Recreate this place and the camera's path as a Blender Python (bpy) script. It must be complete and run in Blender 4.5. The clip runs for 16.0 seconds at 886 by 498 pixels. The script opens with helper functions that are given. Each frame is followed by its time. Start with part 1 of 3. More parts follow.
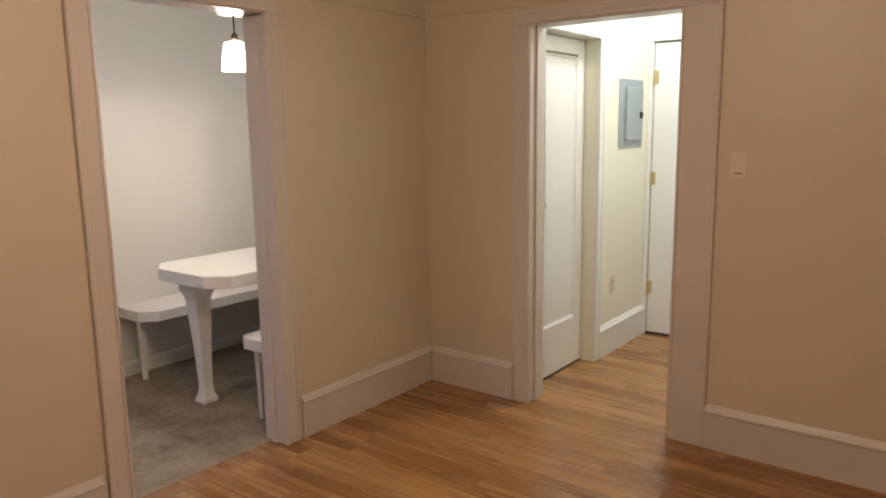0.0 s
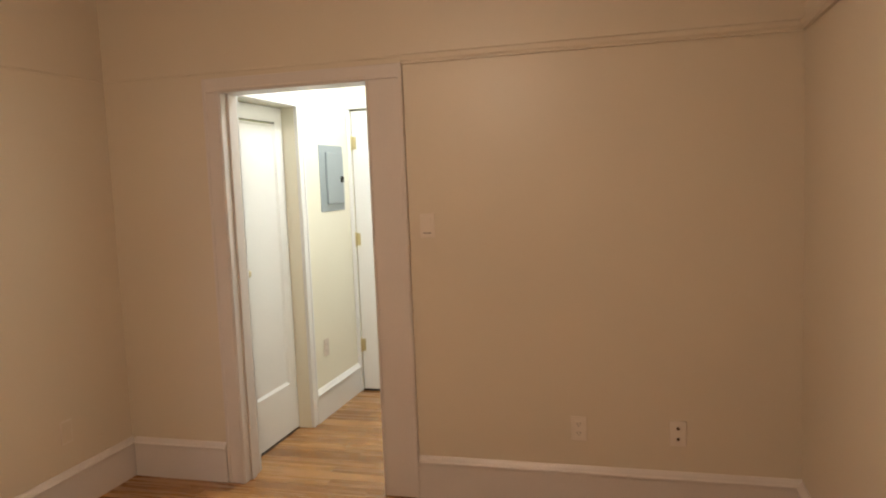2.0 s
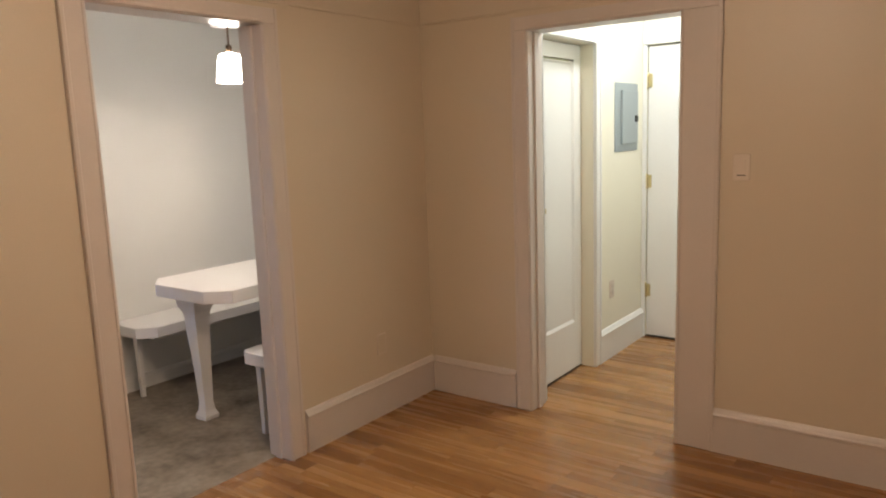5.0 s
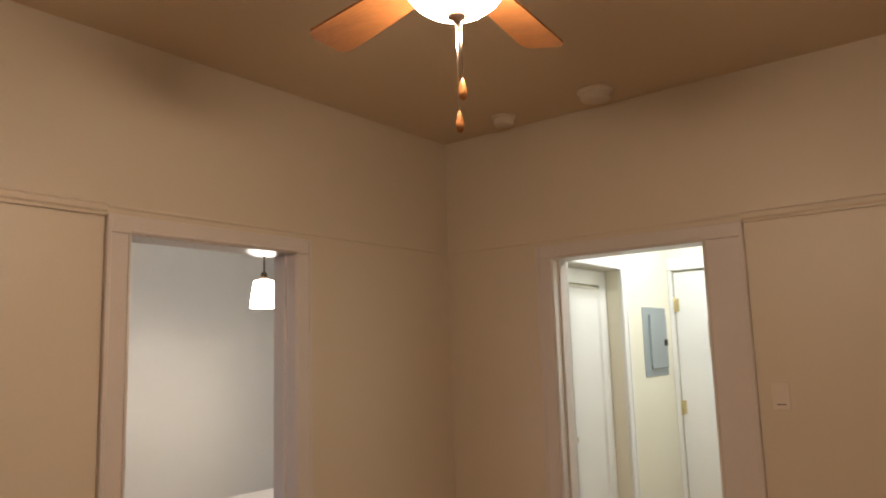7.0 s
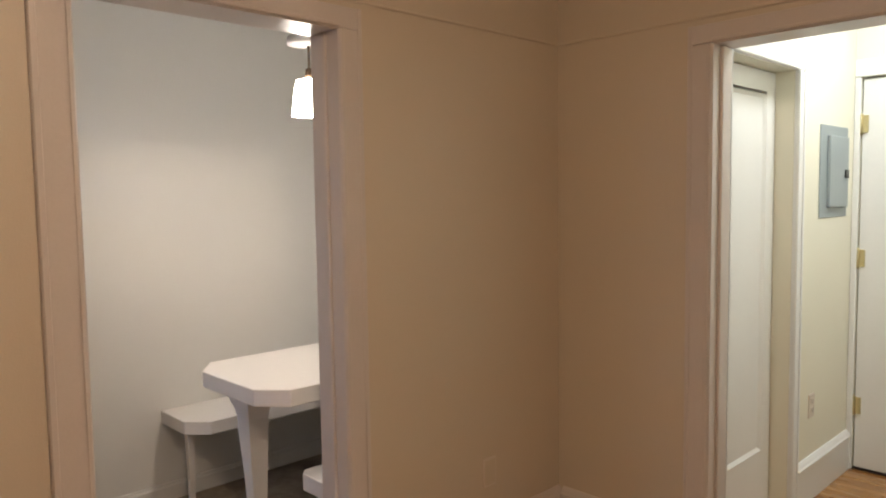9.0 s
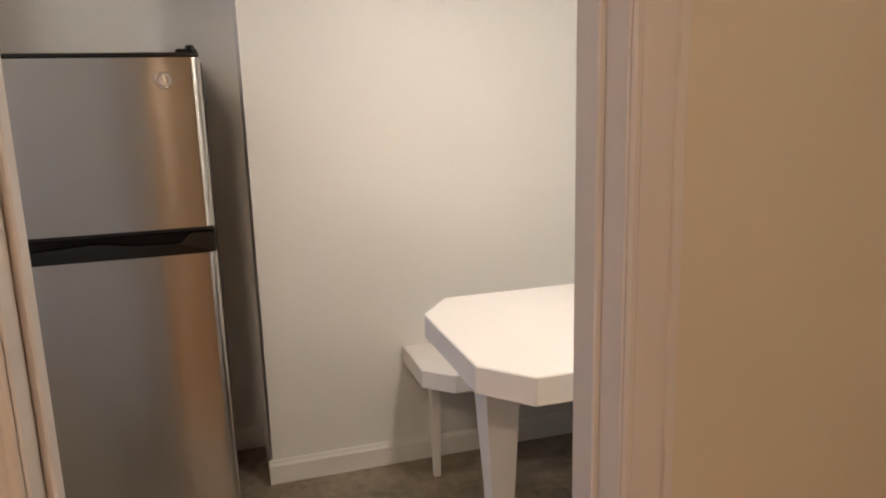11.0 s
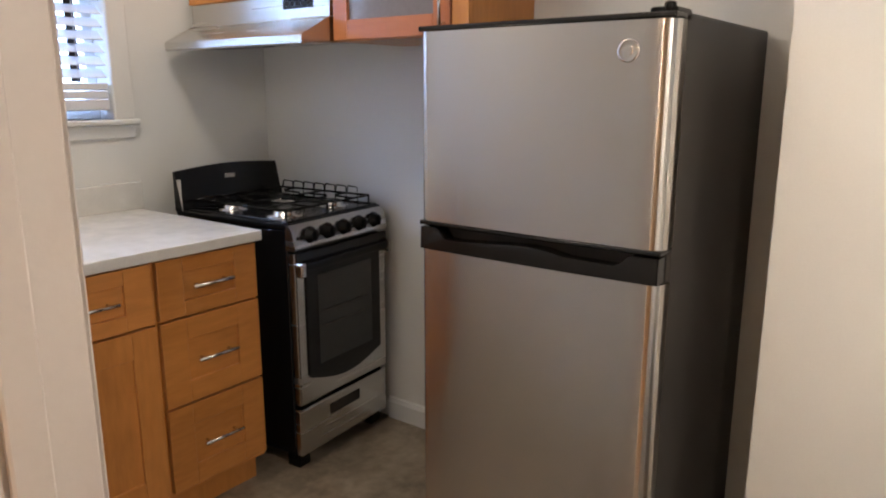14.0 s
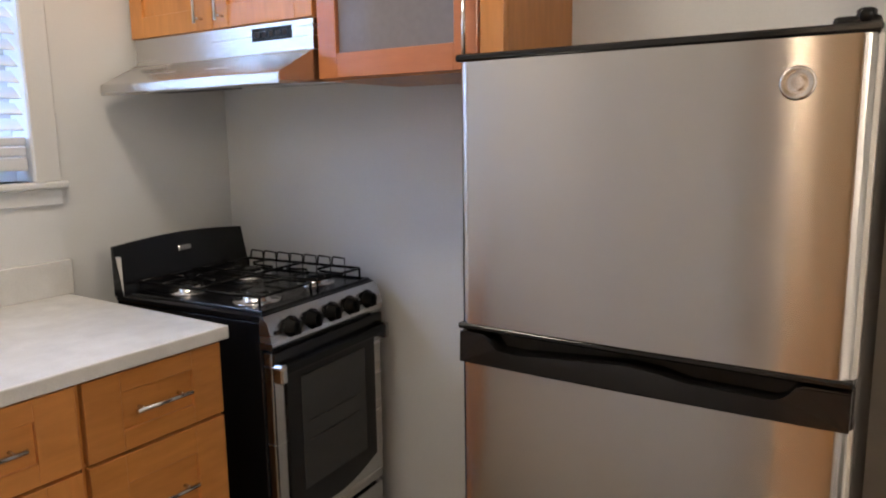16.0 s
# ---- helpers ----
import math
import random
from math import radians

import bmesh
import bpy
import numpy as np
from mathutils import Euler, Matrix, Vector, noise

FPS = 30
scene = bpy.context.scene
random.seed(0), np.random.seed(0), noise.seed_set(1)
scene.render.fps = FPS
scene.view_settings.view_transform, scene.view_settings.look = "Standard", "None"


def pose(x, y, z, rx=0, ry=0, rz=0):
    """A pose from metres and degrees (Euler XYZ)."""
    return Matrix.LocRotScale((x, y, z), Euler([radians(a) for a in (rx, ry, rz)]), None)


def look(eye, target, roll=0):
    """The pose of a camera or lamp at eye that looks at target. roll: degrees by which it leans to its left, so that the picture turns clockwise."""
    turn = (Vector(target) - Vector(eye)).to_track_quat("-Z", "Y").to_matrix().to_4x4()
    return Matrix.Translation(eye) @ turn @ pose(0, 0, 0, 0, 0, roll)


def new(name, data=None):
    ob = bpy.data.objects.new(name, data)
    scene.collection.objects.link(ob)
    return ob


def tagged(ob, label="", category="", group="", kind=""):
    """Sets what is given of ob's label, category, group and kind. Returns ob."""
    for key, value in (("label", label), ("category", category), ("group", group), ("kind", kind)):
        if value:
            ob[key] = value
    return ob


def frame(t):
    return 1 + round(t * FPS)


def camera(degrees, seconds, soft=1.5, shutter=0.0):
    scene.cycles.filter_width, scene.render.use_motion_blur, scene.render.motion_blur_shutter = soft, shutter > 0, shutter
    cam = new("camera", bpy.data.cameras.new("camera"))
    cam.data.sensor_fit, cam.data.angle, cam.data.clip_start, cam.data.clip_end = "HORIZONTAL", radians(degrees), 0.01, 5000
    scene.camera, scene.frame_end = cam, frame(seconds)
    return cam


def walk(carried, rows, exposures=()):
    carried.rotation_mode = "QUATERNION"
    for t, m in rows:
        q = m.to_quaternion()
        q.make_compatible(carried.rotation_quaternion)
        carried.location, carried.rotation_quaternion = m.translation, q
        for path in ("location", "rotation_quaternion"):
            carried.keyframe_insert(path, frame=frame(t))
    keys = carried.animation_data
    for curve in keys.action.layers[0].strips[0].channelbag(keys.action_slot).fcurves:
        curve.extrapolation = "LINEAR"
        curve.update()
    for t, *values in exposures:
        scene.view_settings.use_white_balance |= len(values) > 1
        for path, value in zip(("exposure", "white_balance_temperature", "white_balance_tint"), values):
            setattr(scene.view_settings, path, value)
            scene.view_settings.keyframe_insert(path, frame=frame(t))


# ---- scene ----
cam = camera(63.0, 16.0, soft=2.0)
PATH = [
    (0, (2.639, -3.327, 1.52), (1.444, -1.758, 1.187), -0.8),
    (0.5, (2.648, -3.321, 1.549), (1.625, -1.619, 1.311), -1.2),
    (1, (2.673, -3.312, 1.559), (1.806, -1.519, 1.376), -1.8),
    (1.5, (2.701, -3.29, 1.551), (1.996, -1.427, 1.377), -2.0),
    (2, (2.718, -3.268, 1.548), (2.188, -1.348, 1.358), -2.3),
    (2.5, (2.743, -3.253, 1.545), (2.358, -1.304, 1.31), -2.7),
    (3, (2.742, -3.245, 1.527), (2.388, -1.304, 1.199), -2.8),
    (3.5, (2.673, -3.251, 1.516), (2.123, -1.372, 1.11), -2.8),
    (4, (2.618, -3.28, 1.511), (1.768, -1.522, 1.081), -2.6),
    (4.5, (2.573, -3.32, 1.51), (1.52, -1.671, 1.097), -2.2),
    (5, (2.562, -3.342, 1.532), (1.393, -1.751, 1.214), -2.0),
    (5.2, (2.555, -3.346, 1.544), (1.362, -1.761, 1.288), -1.8),
    (7.3, (2.545, -3.298, 1.563), (1.329, -1.738, 1.864), -1.8),
    (7.5, (2.518, -3.241, 1.554), (1.285, -1.684, 1.789), -2.1),
    (8, (2.43, -2.958, 1.55), (1.066, -1.496, 1.627), -1.0),
    (8.5, (2.25, -2.75, 1.511), (0.827, -1.345, 1.455), -0.2),
    (8.7, (2.105, -2.67, 1.507), (0.692, -1.258, 1.397), -0.5),
    (10.8, (0.997, -1.754, 1.366), (-0.827, -1.032, 0.967), -1.7),
    (11, (0.896, -1.693, 1.36), (-0.978, -1.126, 0.95), -1.6),
    (11.5, (0.646, -1.538, 1.353), (-1.301, -1.399, 0.918), 0.2),
    (12, (0.412, -1.455, 1.322), (-1.53, -1.647, 0.886), 0.0),
    (12.5, (0.261, -1.416, 1.352), (-1.614, -1.953, 0.911), -0.8),
    (13, (0.207, -1.319, 1.366), (-1.525, -2.23, 0.951), -0.3),
    (13.5, (0.216, -1.239, 1.361), (-1.395, -2.349, 0.946), 0.1),
    (14, (0.209, -1.216, 1.353), (-1.349, -2.391, 0.918), 0.0),
    (14.5, (0.177, -1.285, 1.347), (-1.441, -2.373, 0.904), -0.8),
    (15, (0.127, -1.46, 1.359), (-1.609, -2.372, 0.965), -1.9),
    (15.5, (0.049, -1.59, 1.367), (-1.697, -2.493, 1.0), -1.7),
    (16, (-0.124, -1.672, 1.368), (-1.77, -2.762, 1.047), -0.8),
]
walk(cam, [(t, look(eye, target, roll)) for t, eye, target, roll in PATH],
     [(0, 0.15), (1, 0.2), (2, 0.34), (3, 0.22), (4, 0.32), (5.2, 0.15), (7.4, -0.08), (8.5, -0.06), (10.8, 0.24), (11.5, 0.24), (12.5, 0.64), (14, 0.66), (16, 0.72)])

# ---- world and lights ----
world = bpy.data.worlds.new("dusk")
scene.world = world
world.use_nodes = True
_sky = world.node_tree.nodes.new("ShaderNodeTexSky")
_sky.sky_type, _sky.sun_disc, _sky.sun_elevation, _sky.sun_rotation = "NISHITA", False, radians(3), radians(200)
world.node_tree.links.new(_sky.outputs[0], world.node_tree.nodes["Background"].inputs[0])
world.node_tree.nodes["Background"].inputs[1].default_value = 0.15


def lamp(name, kind, m, power, color, size=0.1, size_y=None):
    data = bpy.data.lights.new(name, kind)
    data.energy, data.color = power, color
    if kind == "AREA":
        data.size = size
        if size_y:
            data.shape, data.size_y = "RECTANGLE", size_y
    else:
        data.shadow_soft_size = size
    ob = new(name, data)
    ob.matrix_world = m
    return ob


FAN = (1.68, -2.13)
PENDANT = (-0.6, -0.855)
WARM = (1.0, 0.72, 0.46)
BOWL_STRENGTH = 205.0
SHADE_STRENGTH = 24.0
lamp("hall_lamp", "AREA", pose(1.22, 0.95, 2.74), 20, (0.96, 0.98, 1.0), 0.3)
lamp("pendant_bulb", "POINT", pose(PENDANT[0], PENDANT[1], 1.85), 20, (1.0, 0.84, 0.71), 0.035)
lamp("window_sky", "AREA", pose(-0.8, -3.96, 1.68, 90), 13, (0.46, 0.62, 1.0), 0.8, 0.85)
lamp("kitchen_ceiling_lamp", "AREA", pose(-0.75, -2.95, 2.70), 9, (1.0, 0.88, 0.74), 0.35)

# ---- materials ----


def mat(name, color, rough=0.5, metal=0.0, vary=0.06, scale=3.0, fine=60.0, bump=0.02, stretch=(1, 1, 1), spread=0.0, coat=0.0, aniso=0.0, grain=None):
    """A surface whose colour drifts at two scales, with fine relief."""
    m = bpy.data.materials.new(name)
    m.use_nodes = True
    n, l = m.node_tree.nodes, m.node_tree.links
    b = n["Principled BSDF"]
    b.inputs["Roughness"].default_value, b.inputs["Metallic"].default_value = rough, metal
    b.inputs["Coat Weight"].default_value = coat
    b.inputs["Anisotropic"].default_value = aniso
    b.inputs["Anisotropic Rotation"].default_value = 0.25 if aniso else 0
    co = n.new("ShaderNodeTexCoord")
    mp = n.new("ShaderNodeMapping")
    mp.inputs["Scale"].default_value = stretch
    l.new(co.outputs["Object"], mp.inputs["Vector"])
    big, small = n.new("ShaderNodeTexNoise"), n.new("ShaderNodeTexNoise")
    big.inputs["Scale"].default_value, big.inputs["Detail"].default_value = scale, 4
    small.inputs["Scale"].default_value, small.inputs["Detail"].default_value = fine, 6
    l.new(mp.outputs[0], big.inputs["Vector"])
    l.new(mp.outputs[0], small.inputs["Vector"])
    mix = n.new("ShaderNodeMix")
    mix.data_type, mix.inputs[0].default_value = "FLOAT", 0.4
    l.new(big.outputs["Fac"], mix.inputs[2])
    l.new(small.outputs["Fac"], mix.inputs[3])
    last = mix.outputs[0]
    if spread:
        info, add = n.new("ShaderNodeObjectInfo"), n.new("ShaderNodeMath")
        add.operation = "MULTIPLY_ADD"
        add.inputs[1].default_value = spread
        l.new(info.outputs["Random"], add.inputs[0])
        l.new(last, add.inputs[2])
        sub = n.new("ShaderNodeMath")
        sub.operation, sub.inputs[1].default_value = "SUBTRACT", spread / 2
        l.new(add.outputs[0], sub.inputs[0])
        last = sub.outputs[0]
        shift = n.new("ShaderNodeVectorMath")
        shift.operation, shift.inputs[1].default_value = "SCALE", (0, 0, 0)
        comb = n.new("ShaderNodeCombineXYZ")
        mul = n.new("ShaderNodeMath")
        mul.operation, mul.inputs[1].default_value = "MULTIPLY", 37.0
        l.new(info.outputs["Random"], mul.inputs[0])
        for i in range(3):
            l.new(mul.outputs[0], comb.inputs[i])
        l.new(comb.outputs[0], mp.inputs["Location"])
    ramp = n.new("ShaderNodeValToRGB")
    ramp.color_ramp.elements[0].position, ramp.color_ramp.elements[1].position = 0.3, 0.7
    lo = grain or [c * (1 - vary) for c in color]
    hi = color if grain else [min(1, c * (1 + vary)) for c in color]
    ramp.color_ramp.elements[0].color, ramp.color_ramp.elements[1].color = (*lo, 1), (*hi, 1)
    l.new(last, ramp.inputs[0])
    l.new(ramp.outputs[0], b.inputs["Base Color"])
    if bump:
        bp = n.new("ShaderNodeBump")
        bp.inputs["Strength"].default_value, bp.inputs["Distance"].default_value = bump * 10, 0.002
        l.new(small.outputs["Fac"], bp.inputs["Height"])
        l.new(bp.outputs[0], b.inputs["Normal"])
    rr = n.new("ShaderNodeMapRange")
    rr.inputs[3].default_value, rr.inputs[4].default_value = max(0, rough - 0.06), min(1, rough + 0.06)
    l.new(big.outputs["Fac"], rr.inputs[0])
    l.new(rr.outputs[0], b.inputs["Roughness"])
    return m


def glow(name, color, strength):
    m = mat(name, (0.9, 0.88, 0.82), 0.3, vary=0.02, bump=0)
    b = m.node_tree.nodes["Principled BSDF"]
    b.inputs["Emission Color"].default_value, b.inputs["Emission Strength"].default_value = (*color, 1), strength
    return m


def glass(name, tint=(0.9, 0.95, 0.95)):
    m = bpy.data.materials.new(name)
    m.use_nodes = True
    b = m.node_tree.nodes["Principled BSDF"]
    b.inputs["Base Color"].default_value, b.inputs["Roughness"].default_value = (*tint, 1), 0.03
    b.inputs["Transmission Weight"].default_value = 1.0
    return m


CREAM = mat("cream_wall_paint", (0.62, 0.545, 0.435), 0.42, vary=0.03, scale=1.2, fine=180, bump=0.018)
TRIM = mat("white_trim_paint", (0.62, 0.57, 0.535), 0.32, vary=0.03, scale=4, fine=90, bump=0.012)
HALLWALL = mat("hall_wall_paint", (0.80, 0.78, 0.66), 0.45, vary=0.03, scale=1.5, fine=180, bump=0.015)
WHITE = mat("white_wall_paint", (0.74, 0.74, 0.72), 0.45, vary=0.03, scale=1.4, fine=170, bump=0.018)
# browner and darker than the wall cream: the fan housing's shade is in the colour
CEIL = mat("shaded_ceiling_paint", (0.60, 0.50, 0.36), 0.75, vary=0.04, scale=1.0, fine=120, bump=0.02)
DOORWHITE = mat("white_door_paint", (0.79, 0.80, 0.79), 0.30, vary=0.02, scale=3, fine=70, bump=0.012)
OAK = mat("oak_floor_strip", (0.43, 0.225, 0.078), 0.27, vary=0.2, scale=2.2, fine=26, bump=0.004, stretch=(0.5, 9, 9), spread=0.32, coat=0.15, grain=(0.225, 0.098, 0.028))
UNDER = mat("floor_joint", (0.16, 0.08, 0.03), 0.8)
VINYL = mat("stone_vinyl_floor", (0.37, 0.305, 0.23), 0.36, vary=0.3, scale=5.5, fine=24, bump=0.01, grain=(0.10, 0.075, 0.05))
TABLE = mat("white_gloss_paint", (0.80, 0.78, 0.76), 0.38, vary=0.02, scale=1.5, fine=30, bump=0)
STEEL = mat("brushed_steel", (0.55, 0.53, 0.50), 0.21, 1.0, vary=0.03, scale=1.0, fine=20, bump=0, stretch=(2, 5, 0.25), aniso=0.95)
GRIP = mat("charcoal_grip_plastic", (0.006, 0.0055, 0.005), 0.22, vary=0.15, scale=3, fine=90, bump=0)
STEELH = mat("hood_steel", (0.55, 0.54, 0.52), 0.26, 1.0, vary=0.05, scale=2, fine=40, bump=0.004, stretch=(1, 1, 30))
CHROME = mat("satin_chrome", (0.72, 0.70, 0.67), 0.22, 1.0, vary=0.04, bump=0)
BLACK = mat("black_enamel", (0.006, 0.006, 0.007), 0.22, vary=0.2, scale=5, bump=0.005)
BLACKP = mat("black_plastic", (0.006, 0.006, 0.006), 0.25, vary=0.1, scale=2, bump=0)
CHAR = mat("charcoal_fridge_side", (0.024, 0.021, 0.019), 0.42, 0.1, vary=0.12, scale=3, fine=220, bump=0.03)
OVENGLASS = mat("dark_oven_glass", (0.040, 0.043, 0.044), 0.10, vary=0.1, bump=0)
MAPLE = mat("honey_maple", (0.66, 0.275, 0.072), 0.33, vary=0.15, scale=2.0, fine=22, bump=0.012, stretch=(2.5, 2.5, 0.5), spread=0.2, coat=0.2, grain=(0.42, 0.165, 0.038))
MAPLEH = mat("honey_maple_level", (0.66, 0.275, 0.072), 0.33, vary=0.15, scale=2.0, fine=22, bump=0.012, stretch=(0.5, 2.5, 2.5), spread=0.2, coat=0.2, grain=(0.42, 0.165, 0.038))
MAPLER = mat("reddish_maple", (0.55, 0.20, 0.075), 0.34, vary=0.15, scale=2.0, fine=22, bump=0.012, stretch=(2.5, 0.6, 2.5), coat=0.2, grain=(0.43, 0.14, 0.05))
QUARTZ = mat("speckled_quartz", (0.70, 0.69, 0.66), 0.22, vary=0.12, scale=14, fine=240, bump=0.004)
GREY = mat("grey_enamel_panel", (0.30, 0.35, 0.37), 0.45, 0.1, vary=0.04, bump=0.01)
BRASS = mat("pale_brass", (0.60, 0.52, 0.30), 0.35, 0.8, vary=0.08, bump=0)
IVORY = mat("ivory_plate", (0.67, 0.60, 0.52), 0.35, vary=0.02, bump=0)
DARK = mat("dark_slot", (0.03, 0.025, 0.022), 0.7, bump=0)
BLADE = mat("fan_blade_wood", (0.45, 0.19, 0.06), 0.38, vary=0.2, scale=3, fine=30, stretch=(1, 6, 6), grain=(0.26, 0.10, 0.03))
BRONZE = mat("oiled_bronze", (0.10, 0.065, 0.04), 0.4, 0.8, vary=0.2)
SLAT = mat("white_blind_slat", (0.74, 0.76, 0.80), 0.4, vary=0.03, stretch=(0.6, 6, 6))
BLACKP.node_tree.nodes["Principled BSDF"].inputs["Specular IOR Level"].default_value = 0.18
for m in (BLACK, CHAR, DARK):
    m.node_tree.nodes["Principled BSDF"].inputs["Specular IOR Level"].default_value = 0.3
BOWLG = glow("lit_bowl_glass", (1.0, 0.755, 0.55), BOWL_STRENGTH)
SHADEG = glow("lit_shade_glass", (1.0, 0.90, 0.78), SHADE_STRENGTH)
PANE = glass("window_pane")
CABGLASS = mat("cabinet_door_glass", (0.20, 0.185, 0.19), 0.04, vary=0.1, bump=0)
DUSKM = glow("dusk_backdrop", (0.24, 0.42, 1.0), 1.6)

# ---- mesh helpers ----


def box(bm, x0, y0, z0, x1, y1, z1, bevel=0.0, seg=1, mi=0):
    vs = [bm.verts.new((x, y, z)) for x in (x0, x1) for y in (y0, y1) for z in (z0, z1)]
    fs = [bm.faces.new([vs[i] for i in q]) for q in ((0, 1, 3, 2), (4, 6, 7, 5), (0, 4, 5, 1), (2, 3, 7, 6), (0, 2, 6, 4), (1, 5, 7, 3))]
    for f in fs:
        f.material_index = mi
    if bevel:
        es = {e for f in fs for e in f.edges}
        out = bmesh.ops.bevel(bm, geom=list(es), offset=bevel, segments=seg, affect="EDGES", profile=0.5)
        for f in out["faces"]:
            f.material_index = mi
    return fs


def prism(bm, pts, place, mi=0):
    """Sweep a closed outline: place(u, v, k) gives the vertex at either end k."""
    a = [bm.verts.new(place(u, v, 0)) for u, v in pts]
    b = [bm.verts.new(place(u, v, 1)) for u, v in pts]
    fs = [bm.faces.new(a[::-1]), bm.faces.new(b)]
    for i in range(len(pts)):
        j = (i + 1) % len(pts)
        fs.append(bm.faces.new((a[i], a[j], b[j], b[i])))
    for f in fs:
        f.material_index = mi
    return fs


def lathe(bm, profile, cx=0, cy=0, cz=0, seg=24, mi=0, axis="z"):
    rings = []
    for r, h in profile:
        ring = []
        for i in range(seg):
            a = 2 * math.pi * i / seg
            p = (r * math.cos(a), r * math.sin(a), h)
            if axis == "y":
                p = (p[0], p[2], p[1])
            elif axis == "x":
                p = (p[2], p[0], p[1])
            ring.append(bm.verts.new((p[0] + cx, p[1] + cy, p[2] + cz)))
        rings.append(ring)
    for a, b in zip(rings, rings[1:]):
        for i in range(seg):
            f = bm.faces.new((a[i], a[(i + 1) % seg], b[(i + 1) % seg], b[i]))
            f.material_index, f.smooth = mi, True
    for ring in (rings[0], rings[-1]):
        f = bm.faces.new(ring)
        f.material_index = mi


def tube(bm, pts, r, seg=8, mi=0):
    pts = [Vector(p) for p in pts]
    rings = []
    for i, p in enumerate(pts):
        d = (pts[min(i + 1, len(pts) - 1)] - pts[max(i - 1, 0)]).normalized()
        up = Vector((0, 0, 1)) if abs(d.z) < 0.9 else Vector((1, 0, 0))
        s = d.cross(up).normalized()
        u = s.cross(d)
        rings.append([bm.verts.new(p + r * (math.cos(2 * math.pi * k / seg) * s + math.sin(2 * math.pi * k / seg) * u)) for k in range(seg)])
    for a, b in zip(rings, rings[1:]):
        for i in range(seg):
            f = bm.faces.new((a[i], a[(i + 1) % seg], b[(i + 1) % seg], b[i]))
            f.material_index, f.smooth = mi, True
    for ring in (rings[0], rings[-1]):
        bm.faces.new(ring).material_index = mi


def finish(name, bm, mats, parent=None, at=None):
    bmesh.ops.recalc_face_normals(bm, faces=bm.faces)
    me = bpy.data.meshes.new(name)
    bm.to_mesh(me)
    bm.free()
    for m in mats if isinstance(mats, (list, tuple)) else [mats]:
        me.materials.append(m)
    ob = new(name, me)
    if at:
        ob.location = at
    if parent:
        ob.parent = parent
    return ob


def boxes(name, rows, mats, parent=None, bevel=0.0, seg=1):
    bm = bmesh.new()
    for r in rows:
        box(bm, *r[:6], bevel=bevel, seg=seg, mi=r[6] if len(r) > 6 else 0)
    return finish(name, bm, mats, parent)


def thing(name, at, label, category, group="", rz=0):
    e = new(name)
    e.empty_display_size = 0.1
    e.matrix_world = pose(*at, 0, 0, rz)
    return tagged(e, label, category, group)


def structure(ob, label, category=""):
    return tagged(ob, label, category, kind="structure")


# ---- the large structure ----
H = 2.785      # ceiling of the living room
DY0, DY1 = -1.943, -1.155   # kitchen doorway
HX0, HX1 = 0.69, 1.475      # hall doorway
HEAD = 2.03
EX = 3.366     # east wall
SY = -4.7      # south wall
KW, KS, KN = -1.92, -3.80, 0.60   # kitchen limits
NX, NY = -1.60, -1.605            # nook wall and its corner
HWX, HNY, HEX = 0.662, 1.68, 1.78  # hall limits


def paint_sides(ob, axis, limit):
    """Second paint on the faces that look to the far side."""
    for p in ob.data.polygons:
        if p.normal[axis] * (1 if limit > 0 else -1) > 0.5:
            p.material_index = 1


w = boxes("wall_west", [(-0.12, SY - 0.14, 0, 0, DY0, H), (-0.12, DY1, 0, 0, KN, H), (-0.12, DY0, HEAD, 0, DY1, H)], [CREAM, WHITE])
paint_sides(w, 0, -1)
structure(w, "cream painted plaster wall with the kitchen doorway", "wall")
w = boxes("wall_north", [(0.0, 0, 0, HX0, 0.14, H), (HX1, 0, 0, EX + 0.14, 0.14, H), (HX0, 0, HEAD, HX1, 0.14, H)], [CREAM, HALLWALL])
paint_sides(w, 1, 1)
structure(w, "cream painted plaster wall with the hall doorway", "wall")
structure(boxes("wall_east", [(EX, SY - 0.14, 0, EX + 0.14, 0, H)], CREAM), "plain cream painted plaster wall", "wall")
structure(boxes("wall_south", [(0, SY - 0.14, 0, EX, SY, H)], CREAM), "plain cream painted plaster wall", "wall")
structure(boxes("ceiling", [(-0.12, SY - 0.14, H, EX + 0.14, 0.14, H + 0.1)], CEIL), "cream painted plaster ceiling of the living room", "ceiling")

CY0, CY1 = 0.14, 0.845   # closet doorway
structure(boxes("wall_hall_west", [(0.50, CY1, 0, HWX, HNY + 0.12, H), (0.50, CY0, HEAD, HWX, CY1, H)], HALLWALL), "off-white hall wall with the closet doorway", "wall")
ED0, ED1 = 0.692, 1.56
structure(boxes("wall_hall_north", [(ED1, HNY, 0, HEX + 0.12, HNY + 0.12, H), (HWX, HNY, 2.08, ED1, HNY + 0.12, H), (HWX, HNY, 0, ED0, HNY + 0.12, 2.08)], HALLWALL), "off-white hall wall around the entry door", "wall")
structure(boxes("wall_hall_east", [(HEX, 0.14, 0, HEX + 0.12, HNY, H)], HALLWALL), "off-white painted hall wall", "wall")
structure(boxes("ceiling_hall", [(0.50, 0.14, H, HEX + 0.12, HNY + 0.12, H + 0.1)], HALLWALL), "off-white hall ceiling", "ceiling")

